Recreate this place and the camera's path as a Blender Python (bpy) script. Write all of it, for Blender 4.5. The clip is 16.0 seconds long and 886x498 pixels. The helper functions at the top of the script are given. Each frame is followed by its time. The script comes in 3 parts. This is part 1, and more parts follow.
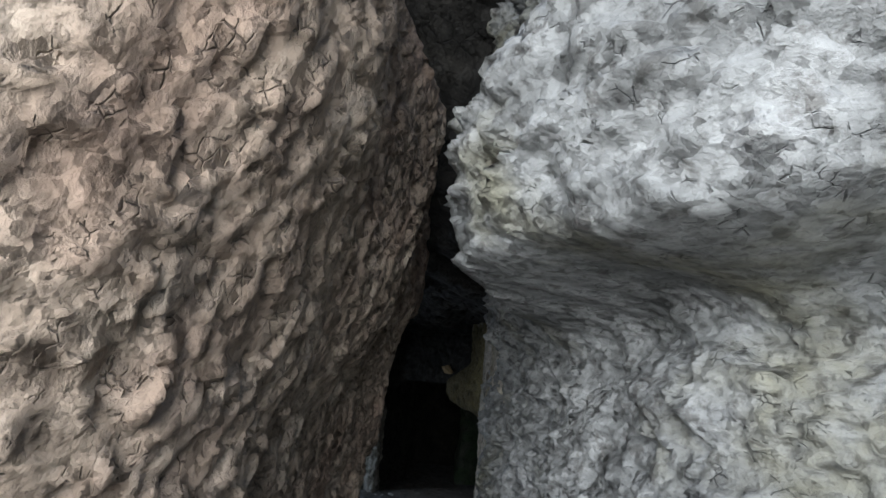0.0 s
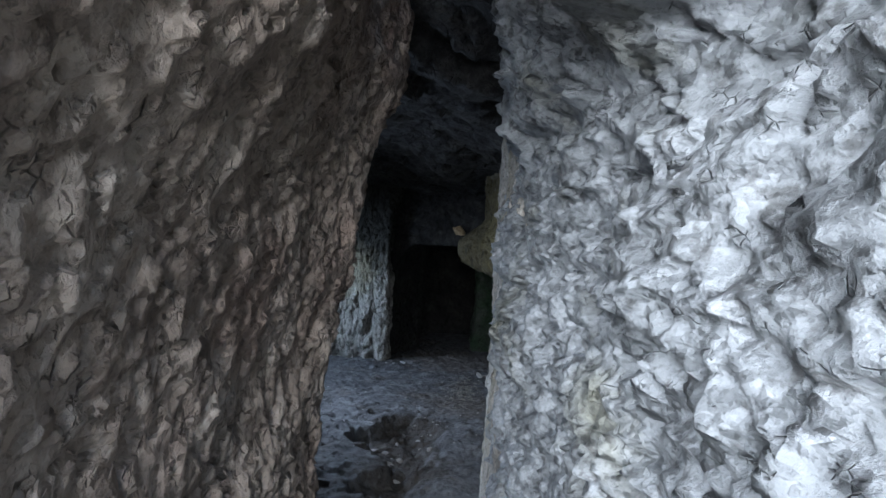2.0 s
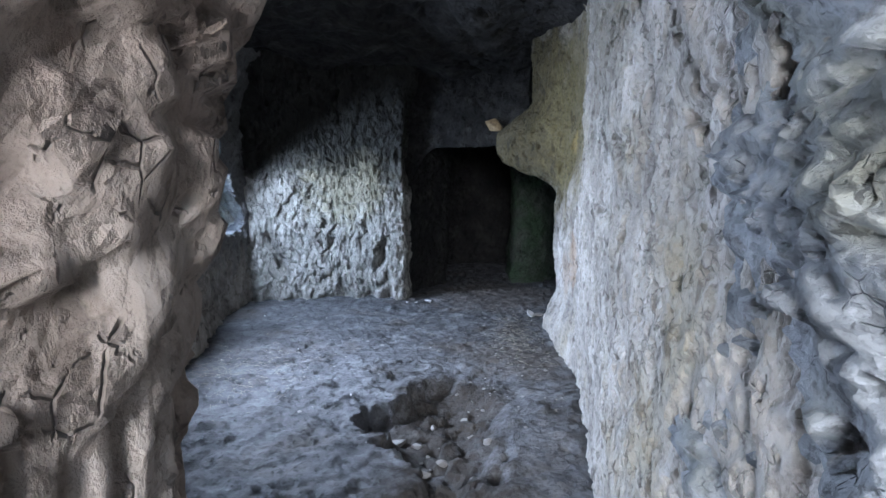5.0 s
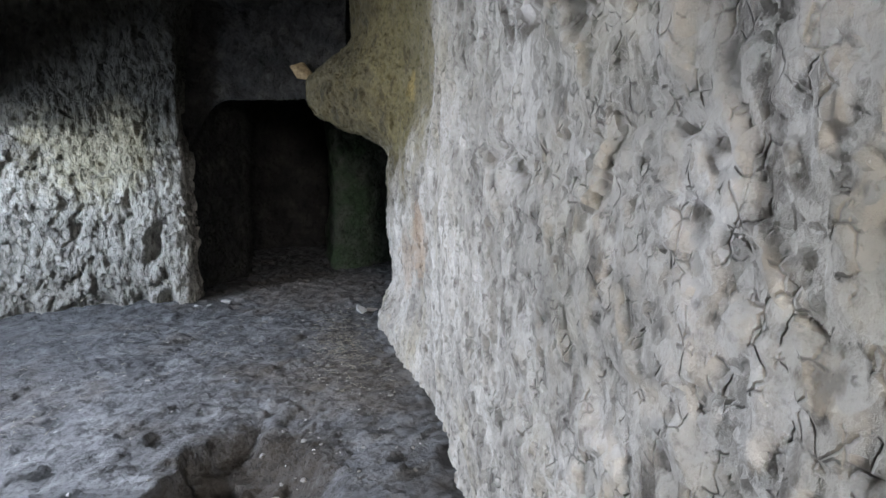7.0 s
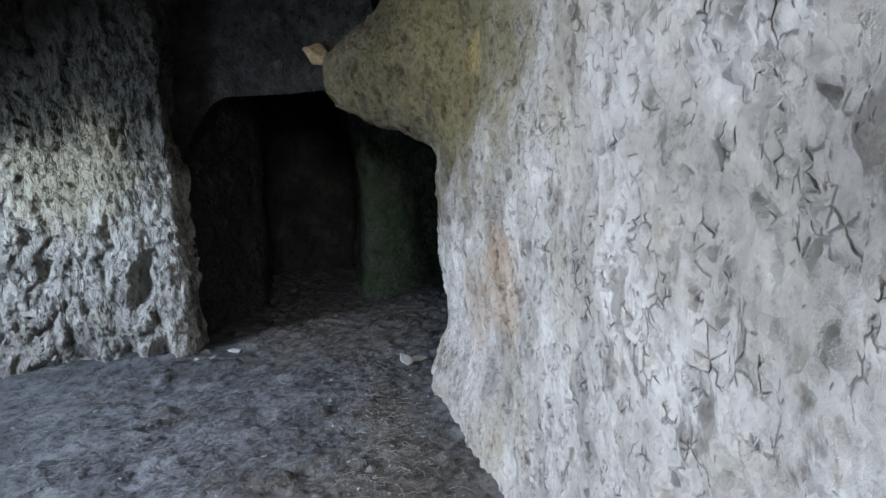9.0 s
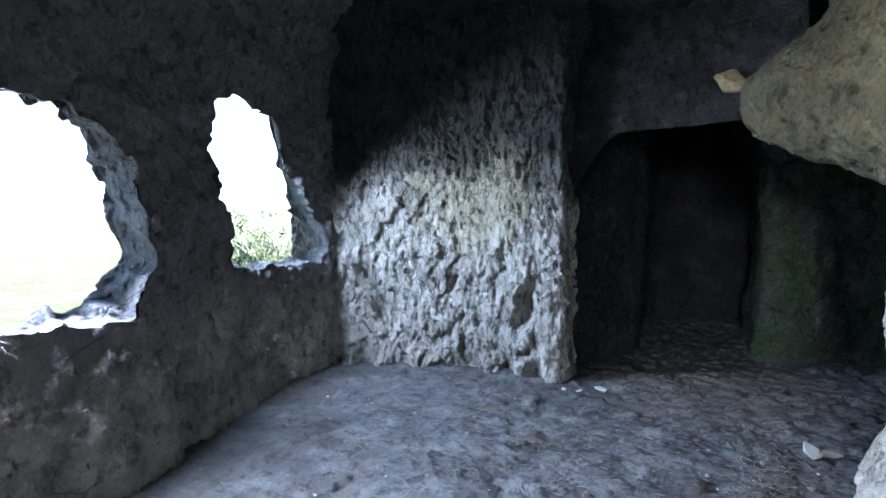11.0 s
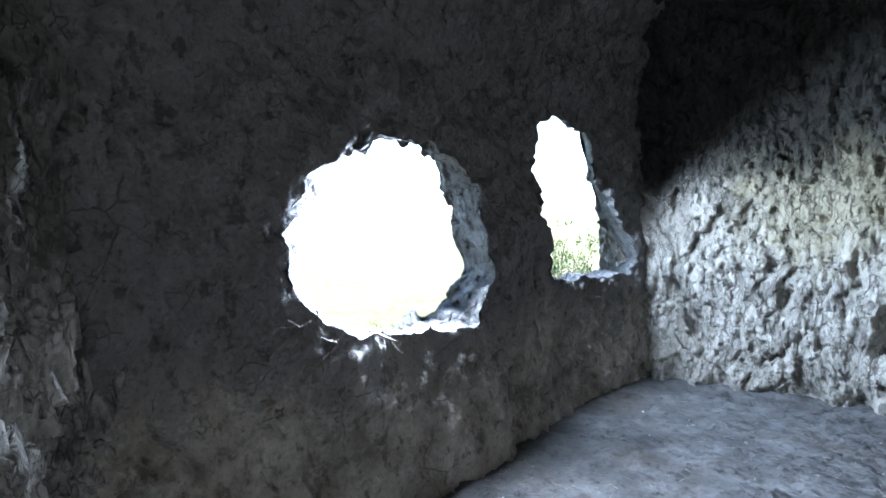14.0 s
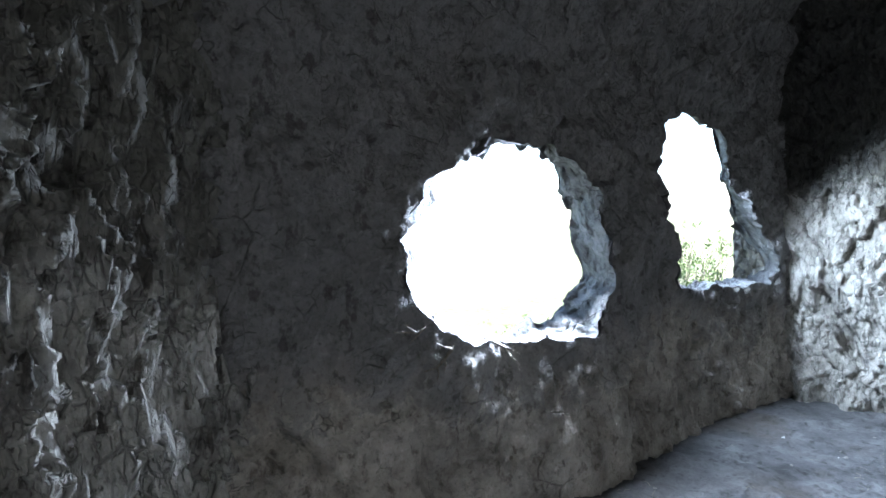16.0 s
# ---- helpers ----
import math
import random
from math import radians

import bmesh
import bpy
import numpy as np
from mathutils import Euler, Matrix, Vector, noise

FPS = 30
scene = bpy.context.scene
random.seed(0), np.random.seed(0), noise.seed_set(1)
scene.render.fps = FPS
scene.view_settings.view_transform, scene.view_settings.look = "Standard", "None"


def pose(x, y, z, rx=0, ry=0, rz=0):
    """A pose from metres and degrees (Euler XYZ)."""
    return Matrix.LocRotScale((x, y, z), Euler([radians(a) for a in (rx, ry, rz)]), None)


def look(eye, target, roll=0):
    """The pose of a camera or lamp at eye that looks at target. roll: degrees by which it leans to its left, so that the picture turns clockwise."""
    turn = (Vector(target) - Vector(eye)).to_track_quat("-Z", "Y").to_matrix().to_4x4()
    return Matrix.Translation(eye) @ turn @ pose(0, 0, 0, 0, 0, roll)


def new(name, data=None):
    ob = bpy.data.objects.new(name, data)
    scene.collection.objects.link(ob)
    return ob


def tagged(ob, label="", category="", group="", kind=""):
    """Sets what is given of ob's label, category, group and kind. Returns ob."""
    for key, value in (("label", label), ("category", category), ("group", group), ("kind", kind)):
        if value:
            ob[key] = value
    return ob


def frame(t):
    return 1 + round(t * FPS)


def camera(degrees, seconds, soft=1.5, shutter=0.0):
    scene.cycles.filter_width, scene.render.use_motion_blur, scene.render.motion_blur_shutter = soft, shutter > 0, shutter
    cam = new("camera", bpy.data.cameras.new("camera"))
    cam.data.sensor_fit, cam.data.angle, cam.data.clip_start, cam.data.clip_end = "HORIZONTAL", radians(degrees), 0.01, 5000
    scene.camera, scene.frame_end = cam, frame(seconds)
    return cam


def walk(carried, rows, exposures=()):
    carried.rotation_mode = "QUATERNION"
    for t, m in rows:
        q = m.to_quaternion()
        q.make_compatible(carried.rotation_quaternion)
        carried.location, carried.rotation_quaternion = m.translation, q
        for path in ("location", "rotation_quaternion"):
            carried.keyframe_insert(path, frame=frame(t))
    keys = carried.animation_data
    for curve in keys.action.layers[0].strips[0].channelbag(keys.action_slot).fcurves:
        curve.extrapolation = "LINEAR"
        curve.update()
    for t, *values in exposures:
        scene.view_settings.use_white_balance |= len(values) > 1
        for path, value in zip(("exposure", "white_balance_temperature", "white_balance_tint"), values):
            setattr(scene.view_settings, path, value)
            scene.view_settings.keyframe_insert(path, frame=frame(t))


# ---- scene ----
cam = camera(75.6, 16.0, soft=1.5)
# seconds, x, y, z, pitch, roll, yaw
PATH = [
    (0, 0.484, -4.503, 2.431, 11.85, -4.82, 2.64),
    (0.5, 0.492, -4.256, 2.317, 4.39, -5.08, 4.42),
    (1, 0.483, -3.990, 2.226, 2.50, -5.04, 4.39),
    (1.5, 0.504, -3.618, 2.155, 1.28, -4.10, 4.11),
    (2, 0.551, -3.122, 2.057, 0.15, -3.03, 4.37),
    (2.5, 0.523, -2.729, 1.933, -0.66, -2.57, 4.34),
    (3, 0.472, -2.264, 1.861, -1.65, -1.89, 4.88),
    (3.5, 0.446, -1.816, 1.783, -3.18, -0.90, 6.44),
    (3.7, 0.438, -1.664, 1.741, -3.98, -0.18, 6.84),
    (5.8, -0.021, -0.151, 1.546, -6.69, -1.25, 2.06),
    (6, 0.000, -0.000, 1.517, -6.78, -1.31, 0.00),
    (6.5, 0.073, 0.340, 1.513, -7.82, -0.23, -6.24),
    (7, 0.123, 0.746, 1.474, -8.59, 0.21, -12.63),
    (7.5, 0.166, 1.118, 1.461, -9.05, 1.08, -15.59),
    (8, 0.173, 1.520, 1.477, -9.06, 1.29, -16.92),
    (8.2, 0.178, 1.698, 1.467, -9.33, 1.99, -16.74),
    (10.3, 0.022, 2.341, 1.463, -4.40, 0.31, 11.39),
    (10.5, 0.022, 2.350, 1.458, -4.01, 0.17, 15.50),
    (11, -0.021, 2.352, 1.449, -3.54, -0.25, 25.67),
    (11.5, -0.057, 2.356, 1.429, -3.10, -0.08, 33.96),
    (12, -0.114, 2.345, 1.435, -3.05, 0.24, 38.75),
    (12.5, -0.140, 2.303, 1.455, -2.94, 0.74, 41.88),
    (13, -0.173, 2.259, 1.475, -2.81, 0.78, 45.52),
    (13.5, -0.174, 2.167, 1.502, -2.83, 0.99, 49.19),
    (14, -0.156, 2.139, 1.519, -2.79, 1.47, 53.38),
    (14.5, -0.173, 2.152, 1.531, -2.73, 1.63, 57.46),
    (15, -0.185, 2.153, 1.549, -2.71, 1.24, 60.05),
    (15.5, -0.184, 2.154, 1.560, -2.58, 1.30, 62.84),
    (16, -0.197, 2.152, 1.558, -2.70, 1.17, 64.82),
]
EXPOSURES = [(0, 0.5, 6100, 7), (0.5, 0.95, 6000, 7), (1.5, 1.6, 5800, 8), (2.5, 1.95, 5300, 8), (3.5, 2.4, 5250, 9), (5.8, 3.15, 5900, 12), (7.0, 2.8, 6400, 11), (8.0, 2.55, 6400, 9),
             (10.5, 3.1, 5450, 12), (12.5, 3.2, 5600, 9), (16, 3.6, 5800, 7)]
walk(cam, [(t, pose(x, y, z, 90 + p, r, w)) for t, x, y, z, p, r, w in PATH], EXPOSURES)

# ---- light: a bright hazy day outside ----
world = bpy.data.worlds.new("sky")
scene.world = world
world.use_nodes = True
wn = world.node_tree.nodes
sky = wn.new("ShaderNodeTexSky")
sky.sky_type, sky.sun_disc = "NISHITA", False
sky.sun_elevation, sky.sun_rotation = radians(52), radians(37)
sky.dust_density = 2.0
wn["Background"].inputs["Strength"].default_value = 0.12
world.node_tree.links.new(sky.outputs["Color"], wn["Background"].inputs["Color"])
sun = new("sun", bpy.data.lights.new("sun", "SUN"))
sun.data.energy, sun.data.angle, sun.data.color = 3.0, radians(0.53), (1.0, 0.95, 0.87)
sun.matrix_world = look((0, 0, 30), (-30 * math.cos(radians(52)) * 0.6, -30 * math.cos(radians(52)) * 0.8, 30 - 30 * math.sin(radians(52))))


def sky_lamp(name, where, target, width, height, power, colour, spread, shape="RECTANGLE"):
    """The sky's light at an opening."""
    ob = new(name, bpy.data.lights.new(name, "AREA"))
    ob.data.shape, ob.data.size, ob.data.size_y = shape, width, height
    ob.data.energy, ob.data.color, ob.data.spread = power, colour, radians(spread)
    ob.matrix_world = look(where, target)


sky_lamp("sky_at_window_1", (-3.0, 3.86, 1.47), (-0.9, 3.15, 0.45), 1.0, 0.80, 34, (0.76, 0.85, 1.0), 155, "ELLIPSE")
sky_lamp("sky_at_window_2", (-3.30, 5.74, 1.84), (-1.9, 6.45, 0.75), 0.56, 0.50, 9.5, (0.70, 0.82, 1.0), 125, "ELLIPSE")
sky_lamp("sky_at_entrance", (-0.5, -7.4, 3.3), (0.7, -1.6, 1.3), 3.6, 2.6, 300, (1.0, 0.985, 0.96), 150)


# ---- noise fields, in metres ----
def _hash(i, j, k, seed):
    n = (i.astype(np.int64) * 374761393 + j.astype(np.int64) * 668265263 + k.astype(np.int64) * 2147483647 + seed * 974634777) & 0xFFFFFFFF
    n = ((n ^ (n >> 13)) * 1274126177) & 0xFFFFFFFF
    n = ((n ^ (n >> 15)) * 2246822519) & 0xFFFFFFFF
    return ((n ^ (n >> 16)) & 0xFFFFFF) / float(0xFFFFFF)


def value_noise(p, seed=0):
    f = np.floor(p)
    u = p - f
    u = u * u * u * (u * (u * 6 - 15) + 10)
    i, j, k = f.astype(np.int64).T
    out = 0
    for a in (0, 1):
        for b in (0, 1):
            for c in (0, 1):
                w = (u[:, 0] if a else 1 - u[:, 0]) * (u[:, 1] if b else 1 - u[:, 1]) * (u[:, 2] if c else 1 - u[:, 2])
                out = out + w * _hash(i + a, j + b, k + c, seed)
    return out * 2 - 1


def fbm(p, octaves=4, seed=0):
    out, amp = 0, 1.0
    for o in range(octaves):
        out = out + amp * value_noise(p * 2.0 ** o + 17.3 * o, seed + o)
        amp *= 0.5
    return out


def chips(p, seed=0):
    """Broken facets: every cell is a small tilted plane. Returns the height (about -1 to 1) and the nearness to a cell's border."""
    f = np.floor(p).astype(np.int64)
    best = np.full(len(p), 9.0)
    second = np.full(len(p), 9.0)
    h = np.zeros(len(p))
    for a in (-1, 0, 1):
        for b in (-1, 0, 1):
            for c in (-1, 0, 1):
                i, j, k = f[:, 0] + a, f[:, 1] + b, f[:, 2] + c
                d = np.stack([i + _hash(i, j, k, seed), j + _hash(i, j, k, seed + 1), k + _hash(i, j, k, seed + 2)], 1) - p
                q = (d * d).sum(1)
                tilt = np.stack([_hash(i, j, k, seed + s) * 2 - 1 for s in (3, 4, 5)], 1)
                height = _hash(i, j, k, seed + 6) * 1.2 - 0.6 - (d * tilt).sum(1) * 1.3
                near = q < best
                second = np.where(near, best, np.minimum(second, q))
                h = np.where(near, height, h)
                best = np.where(near, q, best)
    return np.clip(h, -1.3, 1.3), np.sqrt(second) - np.sqrt(best)


def smooth(a, b, x):
    u = np.clip((x - a) / (b - a), 0, 1)
    return u * u * (3 - 2 * u)


# ---- materials ----
def nodes_of(name):
    m = bpy.data.materials.new(name)
    m.use_nodes = True
    t = m.node_tree
    return m, t, t.nodes["Principled BSDF"]


def ramp(t, src, stops):
    r = t.nodes.new("ShaderNodeValToRGB")
    while len(r.color_ramp.elements) < len(stops):
        r.color_ramp.elements.new(0.5)
    for e, (at, col) in zip(r.color_ramp.elements, stops):
        e.position, e.color = at, (*col, 1)
    t.links.new(src, r.inputs["Fac"])
    return r.outputs["Color"]


def grain(t, co, scale, detail=6.0, rough=0.6, stretch=None):
    if stretch:
        mp = t.nodes.new("ShaderNodeMapping")
        mp.inputs["Scale"].default_value = stretch
        t.links.new(co, mp.inputs["Vector"])
        co = mp.outputs["Vector"]
    n = t.nodes.new("ShaderNodeTexNoise")
    n.inputs["Scale"].default_value, n.inputs["Detail"].default_value, n.inputs["Roughness"].default_value = scale, detail, rough
    t.links.new(co, n.inputs["Vector"])
    return n.outputs["Fac"]


def mixed(t, fac, a, b, mode="MIX"):
    m = t.nodes.new("ShaderNodeMix")
    m.data_type, m.blend_type = "RGBA", mode
    for s, v in ((m.inputs[0], fac), (m.inputs[6], a), (m.inputs[7], b)):
        if isinstance(v, (int, float)):
            s.default_value = v
        elif isinstance(v, tuple):
            s.default_value = (*v, 1)
        else:
            t.links.new(v, s)
    return m.outputs[2]


def calc(t, op, a, b=0.0):
    m = t.nodes.new("ShaderNodeMath")
    m.operation, m.use_clamp = op, False
    for s, v in zip(m.inputs, (a, b)):
        if isinstance(v, (int, float)):
            s.default_value = v
        else:
            t.links.new(v, s)
    return m.outputs[0]


def facet(t, co, scale, stretch):
    """Small broken planes: every cell tilts its own way."""
    v0 = t.nodes.new("ShaderNodeVectorMath")
    v0.operation = "MULTIPLY"
    v0.inputs[1].default_value = stretch
    t.links.new(co, v0.inputs[0])
    n = t.nodes.new("ShaderNodeTexNoise")
    n.inputs["Scale"].default_value, n.inputs["Detail"].default_value = scale * 0.45, 2.0
    t.links.new(v0.outputs[0], n.inputs["Vector"])
    v1 = t.nodes.new("ShaderNodeVectorMath")
    v1.operation = "MULTIPLY_ADD"
    v1.inputs[1].default_value = (0.9 / scale,) * 3
    t.links.new(n.outputs["Color"], v1.inputs[0])
    t.links.new(v0.outputs[0], v1.inputs[2])
    v = t.nodes.new("ShaderNodeTexVoronoi")
    v.inputs["Scale"].default_value = scale
    t.links.new(v1.outputs[0], v.inputs["Vector"])
    d = t.nodes.new("ShaderNodeVectorMath")
    d.operation = "SUBTRACT"
    t.links.new(v1.outputs[0], d.inputs[0])
    t.links.new(v.outputs["Position"], d.inputs[1])
    c = t.nodes.new("ShaderNodeVectorMath")
    c.operation = "SUBTRACT"
    c.inputs[1].default_value = (0.5, 0.5, 0.5)
    t.links.new(v.outputs["Color"], c.inputs[0])
    k = t.nodes.new("ShaderNodeVectorMath")
    k.operation = "DOT_PRODUCT"
    t.links.new(d.outputs[0], k.inputs[0])
    t.links.new(c.outputs[0], k.inputs[1])
    sep = t.nodes.new("ShaderNodeSeparateColor")
    t.links.new(v.outputs["Color"], sep.inputs[0])
    return calc(t, "ADD", calc(t, "MULTIPLY", k.outputs["Value"], scale * 1.1), calc(t, "MULTIPLY", sep.outputs[0], 0.35))


def crack_lines(t, co, scale, width, cover, stretch):
    """Broken thin cracks between warped cells, 0 to 1."""
    n = t.nodes.new("ShaderNodeTexNoise")
    n.inputs["Scale"].default_value, n.inputs["Detail"].default_value = scale * 0.8, 4.0
    t.links.new(co, n.inputs["Vector"])
    v1 = t.nodes.new("ShaderNodeVectorMath")
    v1.operation = "MULTIPLY_ADD"
    v1.inputs[1].default_value = (0.45 / scale,) * 3
    t.links.new(n.outputs["Color"], v1.inputs[0])
    v0 = t.nodes.new("ShaderNodeVectorMath")
    v0.operation = "MULTIPLY"
    v0.inputs[1].default_value = stretch
    t.links.new(co, v0.inputs[0])
    t.links.new(v0.outputs[0], v1.inputs[2])
    v = t.nodes.new("ShaderNodeTexVoronoi")
    v.feature = "DISTANCE_TO_EDGE"
    v.inputs["Scale"].default_value = scale
    t.links.new(v1.outputs[0], v.inputs["Vector"])
    thin = ramp(t, v.outputs["Distance"], [(0.0, (1, 1, 1)), (width, (0, 0, 0))])
    some = ramp(t, grain(t, co, scale * 0.55, 4, 0.6, stretch), [(0.62 - 0.24 * cover, (0, 0, 0)), (0.68 - 0.24 * cover, (1, 1, 1))])
    return calc(t, "MULTIPLY", thin, some)


def rock_material(name, dark, mid, pale, stain=None, stain_amount=0.5, stain_scale=1.3, soot_shade=None, rough=0.82, bump=0.9, stretch=(1, 1, 1), patches=(), flecks=0.7, cracks=((5.5, 0.030, 0.5), (17.0, 0.055, 0.5)), chip=((9.0, 0.85), (23.0, 0.40), (55.0, 0.16)), wavy=0.45):
    m, t, out = nodes_of(name)
    co = t.nodes.new("ShaderNodeTexCoord").outputs["Object"]
    base = ramp(t, grain(t, co, 3.2, 8, 0.62, stretch), [(0.32, dark), (0.5, mid), (0.68, pale)])
    speck = grain(t, co, 40, 6, 0.72, (1, 1, 0.5 + 0.5 * stretch[2]))
    split = 0.0
    for scale, width, cover in cracks:
        line = crack_lines(t, co, scale, width, cover, (1, 1, stretch[2]))
        split = calc(t, "MAXIMUM", split, line)
    if stain:
        f = ramp(t, grain(t, co, stain_scale, 7, 0.6), [(0.62 - stain_amount * 0.3, (0, 0, 0)), (0.75 - stain_amount * 0.25, (1, 1, 1))])
        base = mixed(t, calc(t, "MULTIPLY", f, 0.75), base, stain)
    for centre, size, colour, amount in patches:
        d = t.nodes.new("ShaderNodeVectorMath")
        d.operation = "DISTANCE"
        t.links.new(co, d.inputs[0])
        d.inputs[1].default_value = centre
        q = calc(t, "ADD", calc(t, "DIVIDE", d.outputs["Value"], size), calc(t, "MULTIPLY", calc(t, "SUBTRACT", grain(t, co, 5.0 / max(size, 0.4), 8, 0.7), 0.5), 1.6))
        f = ramp(t, q, [(0.55, (1, 1, 1)), (1.0, (0, 0, 0))])
        base = mixed(t, calc(t, "MULTIPLY", f, amount), base, colour)
    # Darkens rock above a height: sooty stain, plus shade put into the colour.
    if soot_shade:
        low, colour, wobble = soot_shade
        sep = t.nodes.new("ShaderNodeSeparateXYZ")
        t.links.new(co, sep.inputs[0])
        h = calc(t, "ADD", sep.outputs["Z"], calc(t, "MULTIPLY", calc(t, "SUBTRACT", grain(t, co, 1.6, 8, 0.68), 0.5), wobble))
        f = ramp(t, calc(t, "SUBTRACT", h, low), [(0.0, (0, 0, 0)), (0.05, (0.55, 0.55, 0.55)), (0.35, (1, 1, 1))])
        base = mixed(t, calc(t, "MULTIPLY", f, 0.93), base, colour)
    base = mixed(t, 0.55, base, ramp(t, speck, [(0.33, (0.35, 0.34, 0.33)), (0.47, (0.95, 0.95, 0.95)), (0.6, (1.0, 1.0, 1.0)), (0.70, (1.5, 1.49, 1.47))]), "MULTIPLY")
    # Random dark flecks: sooty marks, and shade of pits put into the colour.
    fleck = ramp(t, grain(t, co, 11, 5, 0.62, (stretch[0], stretch[1], stretch[2] * 0.75)), [(0.36, (0.30, 0.28, 0.26)), (0.43, (0.92, 0.92, 0.92)), (0.62, (1.0, 1.0, 1.0)), (0.68, (1.25, 1.25, 1.25))])
    base = mixed(t, flecks, base, fleck, "MULTIPLY")
    base = mixed(t, calc(t, "MULTIPLY", split, 0.42), base, (dark[0] * 0.25, dark[1] * 0.24, dark[2] * 0.23))
    t.links.new(base, out.inputs["Base Color"])
    out.inputs["Roughness"].default_value = rough
    out.inputs["Specular IOR Level"].default_value = 0.35
    b = t.nodes.new("ShaderNodeBump")
    b.inputs["Strength"].default_value, b.inputs["Distance"].default_value = bump, 0.085
    h = calc(t, "ADD", calc(t, "MULTIPLY", speck, 0.16), calc(t, "MULTIPLY", grain(t, co, 14, 6, 0.6, stretch), wavy))
    for scale, amount in chip:
        h = calc(t, "ADD", h, calc(t, "MULTIPLY", facet(t, co, scale, stretch), amount))
    h = calc(t, "SUBTRACT", h, calc(t, "MULTIPLY", split, 0.16))
    t.links.new(h, b.inputs["Height"])
    t.links.new(b.outputs["Normal"], out.inputs["Normal"])
    return m


def plain_material(name, a, b, scale=20.0, rough=0.8, bump=0.3):
    m, t, out = nodes_of(name)
    co = t.nodes.new("ShaderNodeTexCoord").outputs["Object"]
    g = grain(t, co, scale, 6, 0.6)
    t.links.new(ramp(t, g, [(0.3, a), (0.7, b)]), out.inputs["Base Color"])
    out.inputs["Roughness"].default_value = rough
    bp = t.nodes.new("ShaderNodeBump")
    bp.inputs["Strength"].default_value, bp.inputs["Distance"].default_value = bump, 0.01
    t.links.new(g, bp.inputs["Height"])
    t.links.new(bp.outputs["Normal"], out.inputs["Normal"])
    return m


ROCK_LEFT = rock_material("brown_rock", (0.17, 0.128, 0.098), (0.32, 0.25, 0.195), (0.47, 0.39, 0.32), (0.30, 0.21, 0.16), 0.45, 1.1, stretch=(1, 1, 0.7), cracks=((26.0, 0.07, 0.3),), chip=((8.0, 0.75), (20.0, 0.62), (48.0, 0.30)), wavy=0.25, bump=1.0)
ROCK_ENTRY = rock_material("grey_rock", (0.16, 0.163, 0.164), (0.27, 0.275, 0.278), (0.39, 0.395, 0.40), (0.19, 0.18, 0.12), 0.35, 1.5, stretch=(1, 1, 1.35), cracks=((19.0, 0.04, 0.2),), chip=((6.0, 0.8), (15.0, 0.6), (38.0, 0.28)), wavy=0.2)
OCHRE = (0.33, 0.26, 0.10)
RUST = (0.42, 0.25, 0.13)
# First patch: olive stain of the overhang, darkened further to hold its shade.
ROCK_RIGHT = rock_material("pale_carved_rock", (0.22, 0.198, 0.17), (0.40, 0.362, 0.312), (0.55, 0.508, 0.452), (0.36, 0.31, 0.22), 0.35, 1.2, bump=0.8, stretch=(1, 1, 0.7),
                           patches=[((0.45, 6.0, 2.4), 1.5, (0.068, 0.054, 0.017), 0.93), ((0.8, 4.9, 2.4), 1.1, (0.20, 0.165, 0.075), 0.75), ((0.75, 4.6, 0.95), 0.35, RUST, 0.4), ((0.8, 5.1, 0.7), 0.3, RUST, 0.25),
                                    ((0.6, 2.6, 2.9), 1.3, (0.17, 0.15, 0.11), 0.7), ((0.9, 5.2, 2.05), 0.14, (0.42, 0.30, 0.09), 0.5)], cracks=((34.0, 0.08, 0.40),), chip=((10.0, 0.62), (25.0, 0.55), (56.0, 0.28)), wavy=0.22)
# The sooty top of the block also has its shade in the colour.
ROCK_BLOCK = rock_material("carved_rock", (0.22, 0.20, 0.17), (0.39, 0.36, 0.31), (0.54, 0.50, 0.44), None, soot_shade=(1.72, (0.03, 0.029, 0.024), 1.6), stretch=(1, 1, 0.5),
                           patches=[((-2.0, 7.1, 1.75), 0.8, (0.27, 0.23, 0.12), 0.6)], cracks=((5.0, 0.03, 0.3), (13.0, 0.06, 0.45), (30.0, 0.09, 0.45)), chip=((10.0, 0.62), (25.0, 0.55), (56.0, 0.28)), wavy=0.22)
ROCK_SOUTH = rock_material("dark_carved_rock", (0.26, 0.242, 0.215), (0.47, 0.44, 0.395), (0.64, 0.61, 0.56), (0.09, 0.08, 0.07), 0.45, 2.2, soot_shade=(1.45, (0.16, 0.15, 0.128), 1.8), bump=1.0, stretch=(1, 1, 0.45), flecks=1.0, cracks=((6.0, 0.05, 0.45), (14.0, 0.09, 0.6), (30.0, 0.10, 0.5)), chip=((10.0, 0.62), (25.0, 0.55), (56.0, 0.28)), wavy=0.22)
# Sooty grey lightened to put the windows' glare into the colour.
ROCK_WINDOW = rock_material("sooty_rock", (0.22, 0.19, 0.16), (0.43, 0.38, 0.325), (0.58, 0.52, 0.45), (0.10, 0.088, 0.075), 0.35, 1.7, soot_shade=(0.68, (0.18, 0.172, 0.166), 1.9), cracks=((3.0, 0.016, 0.4), (14.0, 0.04, 0.3)))
# Near black: shade of ceiling, arch and passage put into sooty rock.
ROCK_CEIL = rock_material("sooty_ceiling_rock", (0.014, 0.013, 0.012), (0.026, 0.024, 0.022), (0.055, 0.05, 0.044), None)
